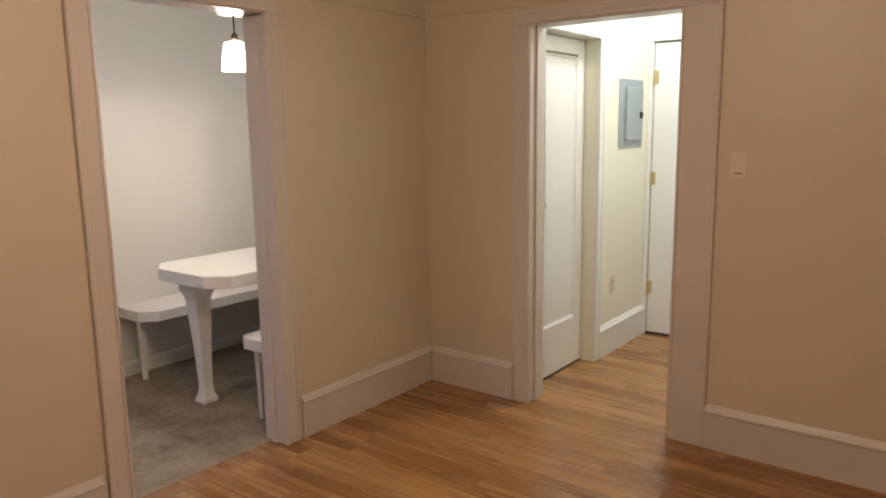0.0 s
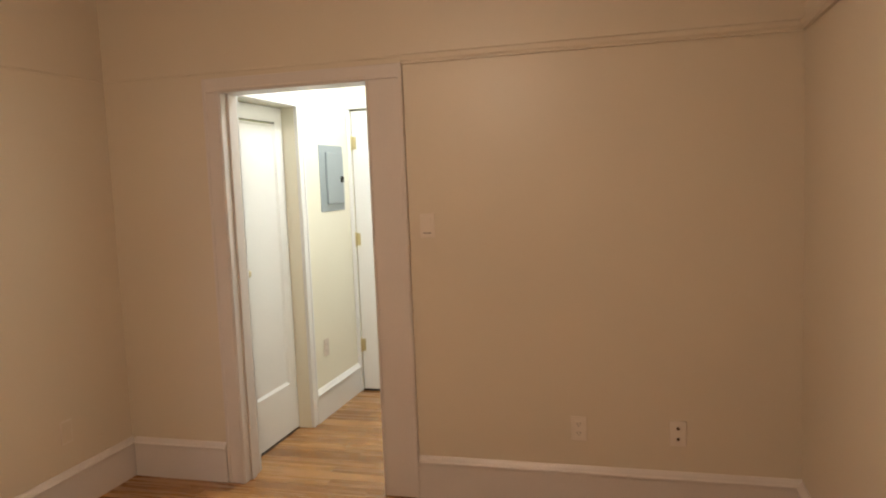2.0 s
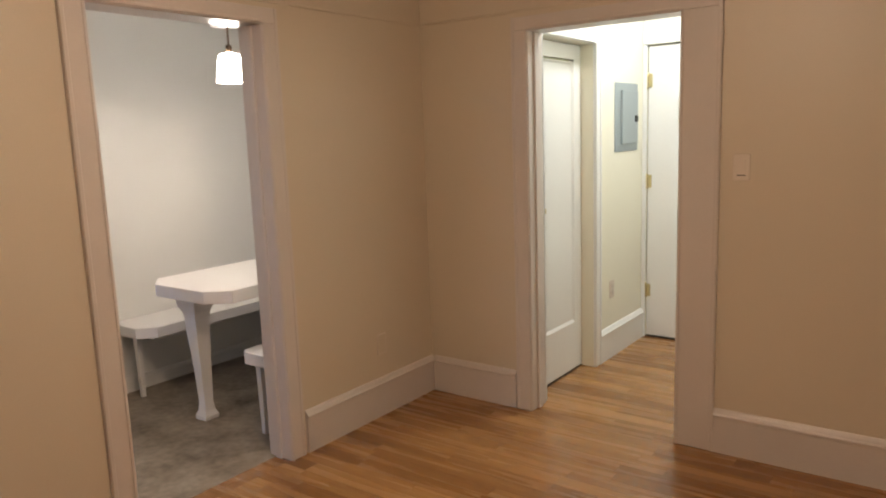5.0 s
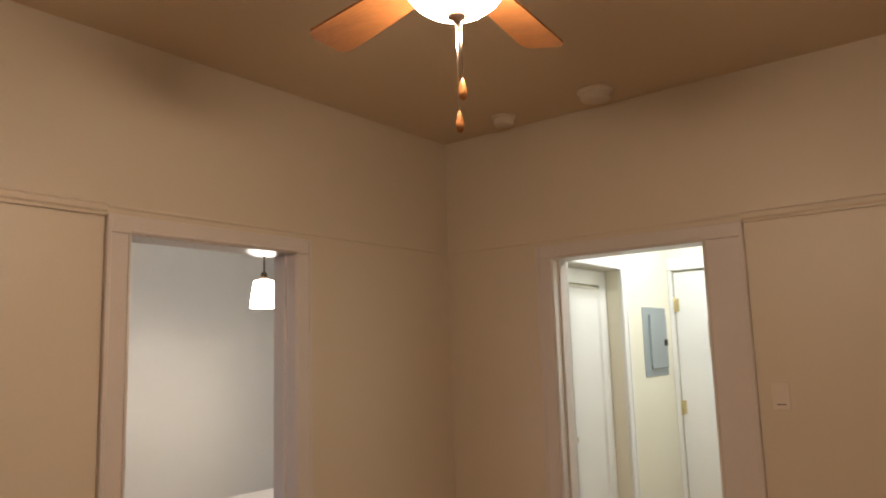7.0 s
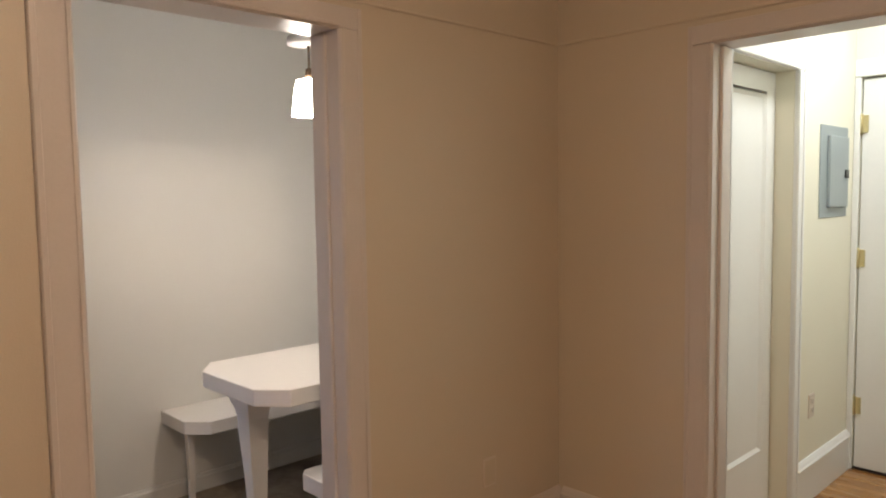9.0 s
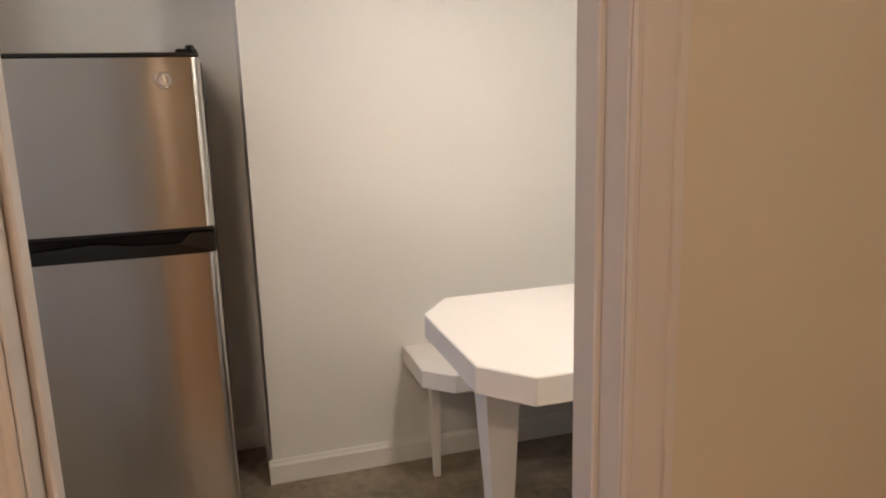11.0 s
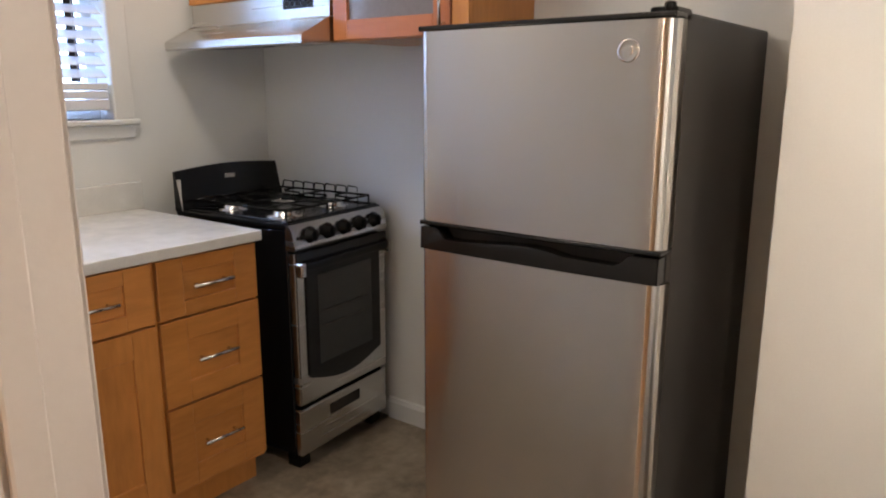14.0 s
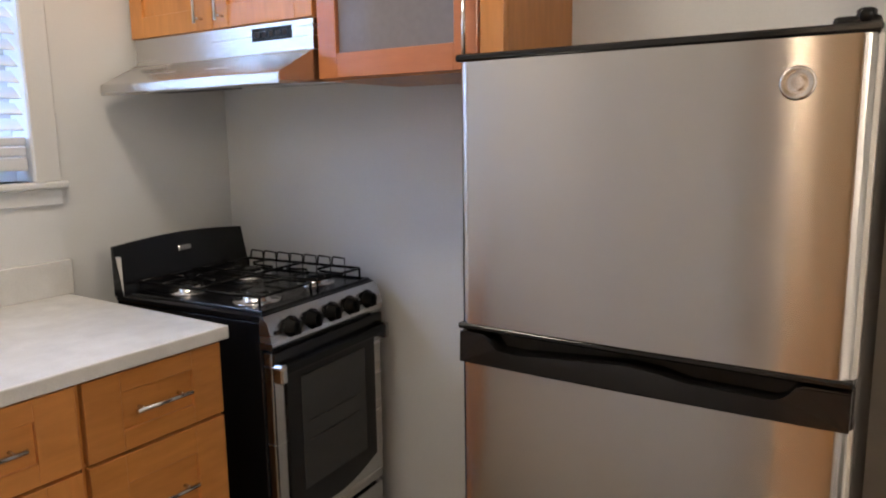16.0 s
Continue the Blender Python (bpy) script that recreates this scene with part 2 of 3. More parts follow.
KH = 2.75
structure(boxes("wall_kitchen_west", [(KW - 0.12, KS - 0.14, 0, KW, NY, KH)], WHITE), "white painted kitchen wall behind stove and fridge", "wall")
structure(boxes("wall_nook", [(KW - 0.12, NY, 0, NX, KN, KH)], WHITE), "white painted wall beside the breakfast table", "wall")
structure(boxes("wall_nook_north", [(KW - 0.12, KN, 0, 0, KN + 0.12, KH)], WHITE), "white painted end wall of the breakfast nook", "wall")
WX0, WX1, WZ0, WZ1 = -1.215, -0.38, 1.24, 2.12
structure(boxes("wall_kitchen_south", [(KW, KS - 0.14, 0, WX0, KS, KH), (WX1, KS - 0.14, 0, -0.12, KS, KH), (WX0, KS - 0.14, 0, WX1, KS, WZ0), (WX0, KS - 0.14, WZ1, WX1, KS, KH)], WHITE), "white painted kitchen wall with a window", "wall")
structure(boxes("ceiling_kitchen", [(KW - 0.12, KS - 0.14, KH, -0.12, KN + 0.12, KH + 0.1)], WHITE), "white painted kitchen ceiling", "ceiling")
structure(boxes("floor_kitchen", [(KW, KS, -0.05, -0.095, KN, 0)], VINYL), "mottled grey-brown stone-look vinyl kitchen floor", "floor")


# ---- trim ----
def moulding(name, runs, profile, mats=TRIM):
    """Sweep an upright section (out, up) along level runs (x0, y0, x1, y1, nx, ny)."""
    bm = bmesh.new()
    for x0, y0, x1, y1, nx, ny in runs:
        prism(bm, profile, lambda u, v, k: ((x1 if k else x0) + nx * u, (y1 if k else y0) + ny * u, v))
    return finish(name, bm, mats)


BASE = [(0, 0), (0.02, 0), (0.02, 0.172), (0.026, 0.176), (0.026, 0.186), (0.02, 0.192), (0.014, 0.203), (0.006, 0.213), (0, 0.213)]
structure(moulding("baseboard", [(0, DY1 + 0.11, 0, -0.001, 1, 0), (0, SY, 0, DY0 - 0.11, 1, 0), (0.026, 0, HX0 - 0.10, 0, 0, -1), (HX1 + 0.18, 0, EX, 0, 0, -1), (EX, SY, EX, -0.026, -1, 0), (0.026, SY, EX - 0.026, SY, 0, 1)], BASE), "tall white painted baseboard with a moulded top", "baseboard")
structure(moulding("baseboard_hall", [(HWX, CY1 + 0.078, HWX, HNY, 1, 0), (HEX, 0.14, HEX, HNY, -1, 0)], BASE, DOORWHITE), "tall white moulded baseboard in the hall", "baseboard")
LOW = [(0, 0), (0.014, 0), (0.014, 0.07), (0.010, 0.078), (0.008, 0.088), (0, 0.09)]
structure(moulding("baseboard_kitchen", [(NX, NY - 0.014, NX, KN, 1, 0), (KW, -3.1, KW, NY, 1, 0), (KW + 0.014, NY, NX, NY, 0, -1)], LOW, WHITE), "low white kitchen baseboard", "baseboard")
RAIL = [(0, 2.090), (0.016, 2.090), (0.017, 2.100), (0.024, 2.108), (0.026, 2.126), (0.018, 2.134), (0, 2.138)]
structure(moulding("picture_rail", [(0, SY, 0, DY0 - 0.095, 1, 0), (HX1 + 0.18, 0, EX, 0, 0, -1), (EX, SY, EX, -0.026, -1, 0)], RAIL, CREAM), "painted picture rail at door head height", "trim")
BEAD = [(0, 2.122), (0.005, 2.122), (0.008, 2.127), (0.006, 2.134), (0, 2.136)]
structure(moulding("trim_wall_bead", [(0, DY0 - 0.094, 0, -0.001, 1, 0), (0.008, 0, HX1 + 0.179, 0, 0, -1)], BEAD, CREAM), "thin painted wall bead above the doorways", "trim")


def casing(name, axis, wall, side, a0, a1, head, wl, wr, mats, label, thick=0.02, top=2.098):
    """Door surround on a wall face: two stepped uprights and a head board."""
    bm = bmesh.new()

    def put(u0, u1, z0, z1, t0, t1, bev=0.003):
        lo, hi = sorted((wall + side * t0, wall + side * t1))
        if axis == "x":
            box(bm, lo, u0, z0, hi, u1, z1, bev)
        else:
            box(bm, u0, lo, z0, u1, hi, z1, bev)
    put(a0 - wl, a0, 0, head, 0, thick)
    put(a1, a1 + wr, 0, head, 0, thick)
    put(a0 - wl, a1 + wr, head + 0.001, top, 0, thick)
    put(a0 - wl, a0 - wl + 0.018, 0, top, thick - 0.001, thick + 0.005)
    put(a1 + wr - 0.018, a1 + wr, 0, top, thick - 0.001, thick + 0.005)
    put(a0 - 0.014, a0, 0, head, thick - 0.001, thick + 0.005)
    put(a1, a1 + 0.014, 0, head, thick - 0.001, thick + 0.005)
    put(a0, a1, head + 0.002, head + 0.016, thick - 0.001, thick + 0.005)
    return structure(finish(name, bm, mats), label, "door casing")


casing("trim_kitchen_door", "x", 0, 1, DY0, DY1, HEAD, 0.095, 0.085, TRIM, "white painted doorway casing with beaded edges")
casing("trim_kitchen_door_inner", "x", -0.12, -1, DY0, DY1, HEAD, 0.095, 0.085, TRIM, "white painted doorway casing on the kitchen side")
casing("trim_hall_door", "y", 0, -1, HX0, HX1, HEAD, 0.09, 0.18, TRIM, "white painted doorway casing with beaded edges")
casing("trim_closet_door", "x", HWX, 1, CY0 + 0.02, CY1, HEAD, 0.01, 0.075, DOORWHITE, "white painted closet door casing")
structure(boxes("trim_entry_door", [(HWX + 0.001, HNY - 0.016, 0, ED0, HNY, 2.08), (ED1, HNY - 0.016, 0, ED1 + 0.1, HNY, 2.08), (HWX + 0.001, HNY - 0.018, 2.081, ED1 + 0.1, HNY, 2.17)], DOORWHITE, bevel=0.003), "white painted entry door casing", "door casing")
# jamb linings with a door stop
structure(boxes("trim_jamb_kitchen", [(-0.138, DY1 - 0.004, 0, 0.016, DY1 + 0.001, HEAD), (-0.138, DY0 - 0.001, 0, 0.016, DY0 + 0.004, HEAD), (-0.138, DY0 + 0.004, HEAD - 0.004, 0.016, DY1 - 0.004, HEAD + 0.001),
    (-0.085, DY1 - 0.016, 0, -0.045, DY1 - 0.003, HEAD - 0.004), (-0.085, DY0 + 0.003, 0, -0.045, DY0 + 0.016, HEAD - 0.004)], TRIM, bevel=0.003), "white painted doorway lining with a stop bead", "door jamb")
structure(boxes("trim_jamb_hall", [(HX0 - 0.001, -0.016, 0, HX0 + 0.004, 0.14, HEAD), (HX1 - 0.004, -0.016, 0, HX1 + 0.001, 0.14, HEAD), (HX0 + 0.004, -0.016, HEAD - 0.004, HX1 - 0.004, 0.14, HEAD + 0.001),
    (HX0 + 0.003, 0.04, 0, HX0 + 0.016, 0.08, HEAD - 0.004)], TRIM, bevel=0.003), "white painted doorway lining with a stop bead", "door jamb")


# ---- hall ----
def panel_door(name, at, width, height, thick, panel, label):
    """Door in its own frame: x along the width, y through it, front at -y; one recessed panel (x0, z0, x1, z1)."""
    d = thing(name, at[:3], label, "door", rz=at[3])
    x0, z0, x1, z1 = panel
    bm = bmesh.new()
    for r in ((0, 0, x0, height), (x1, 0, width, height), (x0, 0, x1, z0), (x0, z1, x1, height)):
        box(bm, r[0], -thick, r[1] + 0.012, r[2], 0, r[3])
    box(bm, x0, -thick + 0.012, z0, x1, -0.012, z1)
    # sloped sticking round the panel
    m = 0.016
    lip = [(x0, z0), (x1, z0), (x1, z1), (x0, z1)]
    foot = [(x0 + m, z0 + m), (x1 - m, z0 + m), (x1 - m, z1 - m), (x0 + m, z1 - m)]
    for i in range(4):
        j = (i + 1) % 4
        bm.faces.new([bm.verts.new(p) for p in ((lip[i][0], -thick + 0.001, lip[i][1]), (lip[j][0], -thick + 0.001, lip[j][1]), (foot[j][0], -thick + 0.0115, foot[j][1]), (foot[i][0], -thick + 0.0115, foot[i][1]))])
    finish("slab", bm, DOORWHITE, d)
    return d


closet = panel_door("closet_door", (0.545, CY0 + 0.004, 0, 90), CY1 - CY0 - 0.008, HEAD - 0.006, 0.035, (0.12, 0.315, CY1 - CY0 - 0.10, 1.925), "white painted one-panel wooden closet door, closed")
bm = bmesh.new()
lathe(bm, [(0.024, 0), (0.024, -0.004), (0.009, -0.008), (0.008, -0.036), (0.018, -0.042), (0.021, -0.052), (0.016, -0.061), (0.006, -0.064)], 0.108, -0.035, 1.075, 18, axis="y")
tagged(finish("knob", bm, BRASS, closet), "small brass knob")

entry = thing("entry_door", (ED0, HNY + 0.04, 0), "flush white entry door with brass hinges, closed", "door")
boxes("slab", [(0.006, -0.036, 0.014, ED1 - ED0 - 0.006, 0, 2.072)], DOORWHITE, entry, 0.002)
for z in (0.35, 1.14, 1.84):
    bm = bmesh.new()
    lathe(bm, [(0.004, -0.055), (0.008, -0.05), (0.008, 0.05), (0.004, 0.055)], 0.003, -0.046, z, 10)
    box(bm, -0.004, -0.044, z - 0.045, 0.035, -0.036, z + 0.045, 0.001)
    tagged(finish("hinge", bm, BRASS, entry), "painted brass butt hinge")
bm = bmesh.new()
box(bm, 0.23, -0.078, 1.54, 0.36, -0.035, 1.725, 0.008, 2)
box(bm, 0.255, -0.081, 1.60, 0.335, -0.077, 1.69, 0.002)
tagged(finish("door_chime_box", bm, IVORY, entry), "white plastic box on the door")
structure(boxes("sill_entry_door", [(ED0, HNY + 0.002, 0.0, ED1, HNY + 0.10, 0.012)], DARK), "dark entry door threshold", "threshold")
structure(boxes("sill_closet_door", [(0.51, CY0, 0.0, 0.583, CY1, 0.004)], DARK), "dark closet door threshold", "threshold")

pan = thing("breaker_panel", (HWX, 1.365, 1.59), "grey steel electrical breaker panel on the hall wall", "electrical panel")
bm = bmesh.new()
box(bm, 0, -0.195, -0.225, 0.006, 0.195, 0.225, 0.003)
finish("frame", bm, GREY, pan)
bm = bmesh.new()
box(bm, 0.005, -0.105, -0.175, 0.022, 0.165, 0.175, 0.005, 2)
finish("door", bm, GREY, pan)
boxes("latch", [(0.021, 0.105, -0.03, 0.028, 0.155, 0.012)], BLACKP, pan, 0.002)


def outlet(name, at, rz, kind, label):
    """Wall plate in the x-z plane, facing -y."""
    o = thing(name, at, label, "outlet" if kind != "switch" else "light switch", rz=rz)
    bm = bmesh.new()
    box(bm, -0.036, -0.006, -0.058, 0.036, 0, 0.058, 0.003, 2)
    finish("plate", bm, IVORY, o)
    if kind == "switch":
        bm = bmesh.new()
        prism(bm, [(-0.0055, -0.033), (-0.0075, -0.033), (-0.012, 0.033), (-0.0055, 0.033)], lambda u, v, k: (-0.017 + 0.034 * k, u, v))
        finish("rocker", bm, IVORY, o)
        boxes("gap", [(-0.019, -0.0066, -0.037, 0.019, -0.0055, -0.033)], DARK, o)
    elif kind == "duplex":
        for z in (-0.022, 0.022):
            boxes("socket", [(-0.017, -0.009, z - 0.015, 0.017, -0.005, z + 0.015)], IVORY, o, 0.003)
            boxes("slot", [(-0.008, -0.0096, z - 0.002, -0.006, -0.0085, z + 0.008), (0.006, -0.0096, z - 0.002, 0.008, -0.0085, z + 0.008), (-0.002, -0.0096, z - 0.010, 0.002, -0.0085, z - 0.006)], DARK, o)
    elif kind == "blank":
        boxes("cover", [(-0.030, -0.0075, -0.050, 0.030, -0.0055, 0.050)], CREAM, o, 0.0008)
    else:
        for z in (-0.024, 0.024) if kind == "jack" else (0.0,):
            bm = bmesh.new()
            lathe(bm, [(0.007, 0), (0.007, -0.005), (0.004, -0.005), (0.004, -0.010)], 0, -0.005, z, 10, axis="y")
            finish("jack", bm, BRONZE, o)
    return o


outlet("light_switch", (1.745, 0, 1.337), 0, "switch", "ivory rocker light switch beside the hall doorway")
outlet("wall_outlet", (2.429, 0, 0.388), 0, "duplex", "ivory duplex outlet above the baseboard")
outlet("cable_plate", (2.863, 0, 0.387), 0, "jack", "ivory cable wall plate with two jacks")
outlet("wall_outlet", (0, -0.46, 0.40), 90, "blank", "cream painted wall plate above the baseboard")
outlet("wall_outlet", (HWX, 1.13, 0.46), 90, "duplex", "white duplex outlet on the hall wall")
outlet("cable_plate", (EX, -0.70, 0.31), -90, "single", "ivory cable wall plate above the baseboard")


# ---- living room ceiling ----
def detector(x, y, r, label):
    d = thing("smoke_detector", (x, y, H), label, "smoke detector")
    bm = bmesh.new()
    lathe(bm, [(r, 0), (r, -0.012), (r * 0.86, -0.014), (r * 0.84, -0.040), (r * 0.78, -0.047), (r * 0.3, -0.050)], seg=32)
    finish("body", bm, CREAM, d)
    bm = bmesh.new()
    lathe(bm, [(r * 0.86, -0.022), (r * 0.86, -0.027)], seg=32)
    lathe(bm, [(r * 0.2, -0.049), (r * 0.2, -0.053)], seg=14)
    finish("vent_ring", bm, TRIM, d)


detector(1.09, -0.22, 0.085, "round white smoke detector on the ceiling")
detector(0.55, -0.20, 0.062, "small round white alarm on the ceiling")

fan = thing("ceiling_fan", (FAN[0], FAN[1], H), "wooden ceiling fan with a lit white glass bowl", "ceiling fan")
bm = bmesh.new()
lathe(bm, [(0.07, 0), (0.068, -0.03), (0.03, -0.055), (0.016, -0.06), (0.016, -0.26), (0.085, -0.275), (0.105, -0.295), (0.105, -0.36), (0.085, -0.385), (0.045, -0.395), (0.045, -0.415)], seg=32)
finish("motor", bm, BRONZE, fan)
bm = bmesh.new()
lathe(bm, [(0.045, -0.412), (0.110, -0.414), (0.112, -0.426), (0.108, -0.4275)], seg=36)
finish("fitter_pan", bm, BRONZE, fan)
bm = bmesh.new()
lathe(bm, [(0.106, -0.428), (0.110, -0.436), (0.106, -0.454), (0.092, -0.474), (0.067, -0.492), (0.038, -0.503), (0.016, -0.506)], seg=36)
tagged(finish("bowl", bm, BOWLG, fan), "glowing white glass bowl")
bm = bmesh.new()
lathe(bm, [(0.022, -0.504), (0.020, -0.513), (0.009, -0.520), (0.004, -0.526)], seg=16)
finish("finial", bm, BRONZE, fan)
for i in range(5):
    a = radians(98 + 72 * i)
    bm = bmesh.new()
    out = [(0.15, -0.045), (0.30, -0.055), (0.49, -0.062), (0.515, -0.045), (0.515, 0.045), (0.49, 0.062), (0.30, 0.055), (0.15, 0.045)]
    prism(bm, out, lambda u, v, k: (u * math.cos(a) - v * math.sin(a), u * math.sin(a) + v * math.cos(a), -0.392 + 0.18 * v + 0.007 * k))
    finish("blade", bm, BLADE, fan)
    bm = bmesh.new()
    prism(bm, [(0.08, -0.018), (0.22, -0.030), (0.24, 0.0), (0.22, 0.030), (0.08, 0.018)], lambda u, v, k: (u * math.cos(a) - v * math.sin(a), u * math.sin(a) + v * math.cos(a), -0.3835 + 0.18 * v + 0.006 * k))
    finish("blade_iron", bm, BRONZE, fan)
for dx, dy, z in ((-0.001, 0.0, 2.018), (0.008, 0.003, 2.088)):
    bm = bmesh.new()
    tube(bm, [(dx, dy, -0.51), (dx, dy, z - H + 0.045)], 0.0014, 6)
    finish("pull_chain", bm, CHROME, fan)
    bm = bmesh.new()
    lathe(bm, [(0.0025, 0.048), (0.005, 0.039), (0.009, 0.016), (0.007, 0.005), (0.0025, 0.0)], dx, dy, z - H, 12)
    tagged(finish("pull_knob", bm, BLADE, fan), "turned wooden pull knob")


# ---- breakfast nook ----
def slab(bm, pts, z0, z1):
    prism(bm, pts, lambda u, v, k: (u, v, z1 if k else z0))


def leg(bm, x, y, top, spans):
    """Upright of square section: (height, half width in x, half width in y, shift in x) from foot to top."""
    rings = []
    for z, hx, hy, sx in spans:
        rings.append([bm.verts.new((x + sx + a * hx, y + b * hy, z)) for a, b in ((-1, -1), (1, -1), (1, 1), (-1, 1))])
    for a, b in zip(rings, rings[1:]):
        for i in range(4):
            bm.faces.new((a[i], a[(i + 1) % 4], b[(i + 1) % 4], b[i]))
    bm.faces.new(rings[0])
    bm.faces.new(rings[-1])


table = thing("breakfast_table", (-0.715, -1.2, 0), "glossy white painted breakfast table with cut corners", "table")
bm = bmesh.new()
slab(bm, [(-0.35, 0.10), (-0.215, 0), (0.2, 0), (0.31, 0.095), (0.31, 1.79), (-0.35, 1.79)], 0.718, 0.785)
bmesh.ops.bevel(bm, geom=bm.edges[:], offset=0.003, segments=1, affect="EDGES")
finish("top", bm, TABLE, table)
bm = bmesh.new()
leg(bm, -0.10, 0.17, 0.72, [(0, 0.044, 0.044, 0.0), (0.022, 0.045, 0.045, 0), (0.05, 0.032, 0.032, 0), (0.10, 0.027, 0.027, 0), (0.30, 0.034, 0.034, -0.005), (0.50, 0.045, 0.044, -0.012), (0.58, 0.050, 0.047, -0.015), (0.61, 0.056, 0.050, -0.017),
    (0.632, 0.070, 0.056, -0.02), (0.65, 0.079, 0.062, -0.02), (0.672, 0.082, 0.064, -0.02), (0.688, 0.076, 0.060, -0.02), (0.690, 0.094, 0.074, -0.02), (0.7185, 0.096, 0.076, -0.02)])
finish("leg", bm, TABLE, table)


def bench(name, x0, x1, y0, flip, label, c=0.09, lx=0.20):
    b = thing(name, ((x0 + x1) / 2, y0, 0), label, "bench", "benches at the breakfast table")
    hw = (x1 - x0) / 2
    bm = bmesh.new()
    pts = [(-hw, 0), (hw - c, 0), (hw, c), (hw, KN - y0 - 0.002), (-hw, KN - y0 - 0.002)]
    if flip:
        pts = [(-u, v) for u, v in pts][::-1]
    slab(bm, pts, 0.395, 0.46)
    bmesh.ops.bevel(bm, geom=bm.edges[:], offset=0.003, segments=1, affect="EDGES")
    finish("seat", bm, TABLE, b)
    s = -1 if flip else 1
    for yy in (0.075, KN - y0 - 0.2):
        bm = bmesh.new()
        leg(bm, s * (hw - lx), yy, 0.4, [(0, 0.012, 0.012, 0), (0.3, 0.017, 0.017, 0), (0.396, 0.020, 0.020, 0)])
        finish("leg", bm, TABLE, b)
    boxes("apron", [(-hw + 0.02, 0.12, 0.36, hw - 0.10, KN - y0 - 0.05, 0.396)], TABLE, b, 0.002)
    return b


bench("bench", NX + 0.001, -1.25, -1.105, False, "white painted bench along the nook wall")
bench("bench", -0.42, -0.142, -1.075, True, "white painted bench beside the doorway", 0.03, 0.06)

pend = thing("pendant_lamp", (PENDANT[0], PENDANT[1], KH), "lit white glass cone pendant on a dark stem", "pendant lamp")
bm = bmesh.new()
lathe(bm, [(0.05, 0), (0.05, -0.02), (0.012, -0.03), (0.012, 2.14 - KH), (0.085, 2.14 - KH), (0.085, 2.112 - KH), (0.02, 2.108 - KH)], seg=28)
finish("canopy", bm, TABLE, pend)
bm = bmesh.new()
lathe(bm, [(0.005, 2.109 - KH), (0.005, 2.02 - KH), (0.016, 2.015 - KH), (0.018, 1.975 - KH)], seg=14)
finish("stem", bm, BRONZE, pend)
bm = bmesh.new()
ring = [(0.020, 1.978), (0.052, 1.970), (0.060, 1.94), (0.074, 1.828), (0.070, 1.828), (0.056, 1.94), (0.048, 1.966), (0.019, 1.973)]
rings = []
for r, z in ring:
    rings.append([bm.verts.new((r * math.cos(2 * math.pi * i / 28), r * math.sin(2 * math.pi * i / 28), z - KH)) for i in range(28)])
for a, b in zip(rings, rings[1:] + rings[:1]):
    for i in range(28):
        f = bm.faces.new((a[i], a[(i + 1) % 28], b[(i + 1) % 28], b[i]))
        f.smooth = True
tagged(finish("shade", bm, SHADEG, pend), "glowing white glass shade")

# ---- fridge ----
FX, FY0, FY1 = -1.20, -2.357, -1.724
fr = thing("refrigerator", (FX, (FY0 + FY1) / 2, 0), "stainless steel top-freezer refrigerator with dark sides", "refrigerator")
fw = (FY1 - FY0) / 2


def fridge_door(name, z0, z1):
    """Bowed front with rounded upright edges."""
    pts, r = [], 0.028
    for i in range(7):
        a = radians(-90 + 15 * i)
        pts.append((-r + r * math.cos(a) - 0.004, -fw + r + r * math.sin(a)))
    for i in range(1, 8):
        v = -fw + r + (2 * fw - 2 * r) * i / 8
        pts.append((-0.004 + 0.004 * (1 - (v / (fw - r)) ** 2), v))
    for i in range(7):
        a = radians(15 * i)
        pts.append((-r + r * math.cos(a) - 0.004, fw - r + r * math.sin(a)))
    pts += [(-0.062, fw), (-0.062, -fw)]
    bm = bmesh.new()
    for f in prism(bm, pts, lambda u, v, k: (u, v, z1 if k else z0)):
        f.smooth = len(f.verts) == 4
    caps = [f for f in bm.faces if len(f.verts) > 4]
    bmesh.ops.split_edges(bm, edges=list({e for f in caps for e in f.edges}))
    return finish(name, bm, STEEL, fr)


bm = bmesh.new()
box(bm, -0.704, -fw + 0.004, 0.02, -0.066, fw - 0.004, 1.500, 0.006, 2)
finish("cabinet", bm, CHAR, fr)
fridge_door("lower_door", 0.09, 0.952)
fridge_door("freezer_door", 1.026, 1.484)
for z0, z1 in ((1.485, 1.497), (1.0145, 1.0255)):
    boxes("trim_strip", [(-0.066, -fw + 0.001, z0, -0.001, fw - 0.001, z1)], GRIP, fr, 0.003)
boxes("kick_grille", [(-0.6, -fw + 0.02, 0.0, -0.03, fw - 0.02, 0.085)], BLACKP, fr, 0.004)
bm = bmesh.new()
# handle band: end lugs and two scooped finger grips along its upper edge
band = [(-fw + 0.006, 0.954), (fw - 0.004, 0.954), (fw - 0.004, 1.010), (fw - 0.062, 1.010), (fw - 0.072, 1.006), (fw - 0.086, 0.988), (fw - 0.10, 0.982), (fw - 0.22, 0.984), (fw - 0.27, 0.994), (0.0, 0.997),
        (-fw + 0.24, 0.992), (-fw + 0.12, 0.983), (-fw + 0.082, 0.984), (-fw + 0.066, 1.004), (-fw + 0.054, 1.010), (-fw + 0.006, 1.010)]
prism(bm, band, lambda u, v, k: (-0.040 if k == 0 else 0.006 - 0.16 * abs(v - 0.975), u, v))
bmesh.ops.bevel(bm, geom=[e for e in bm.edges if all(v.co.x > -0.03 for v in e.verts)], offset=0.0025, segments=2, affect="EDGES")
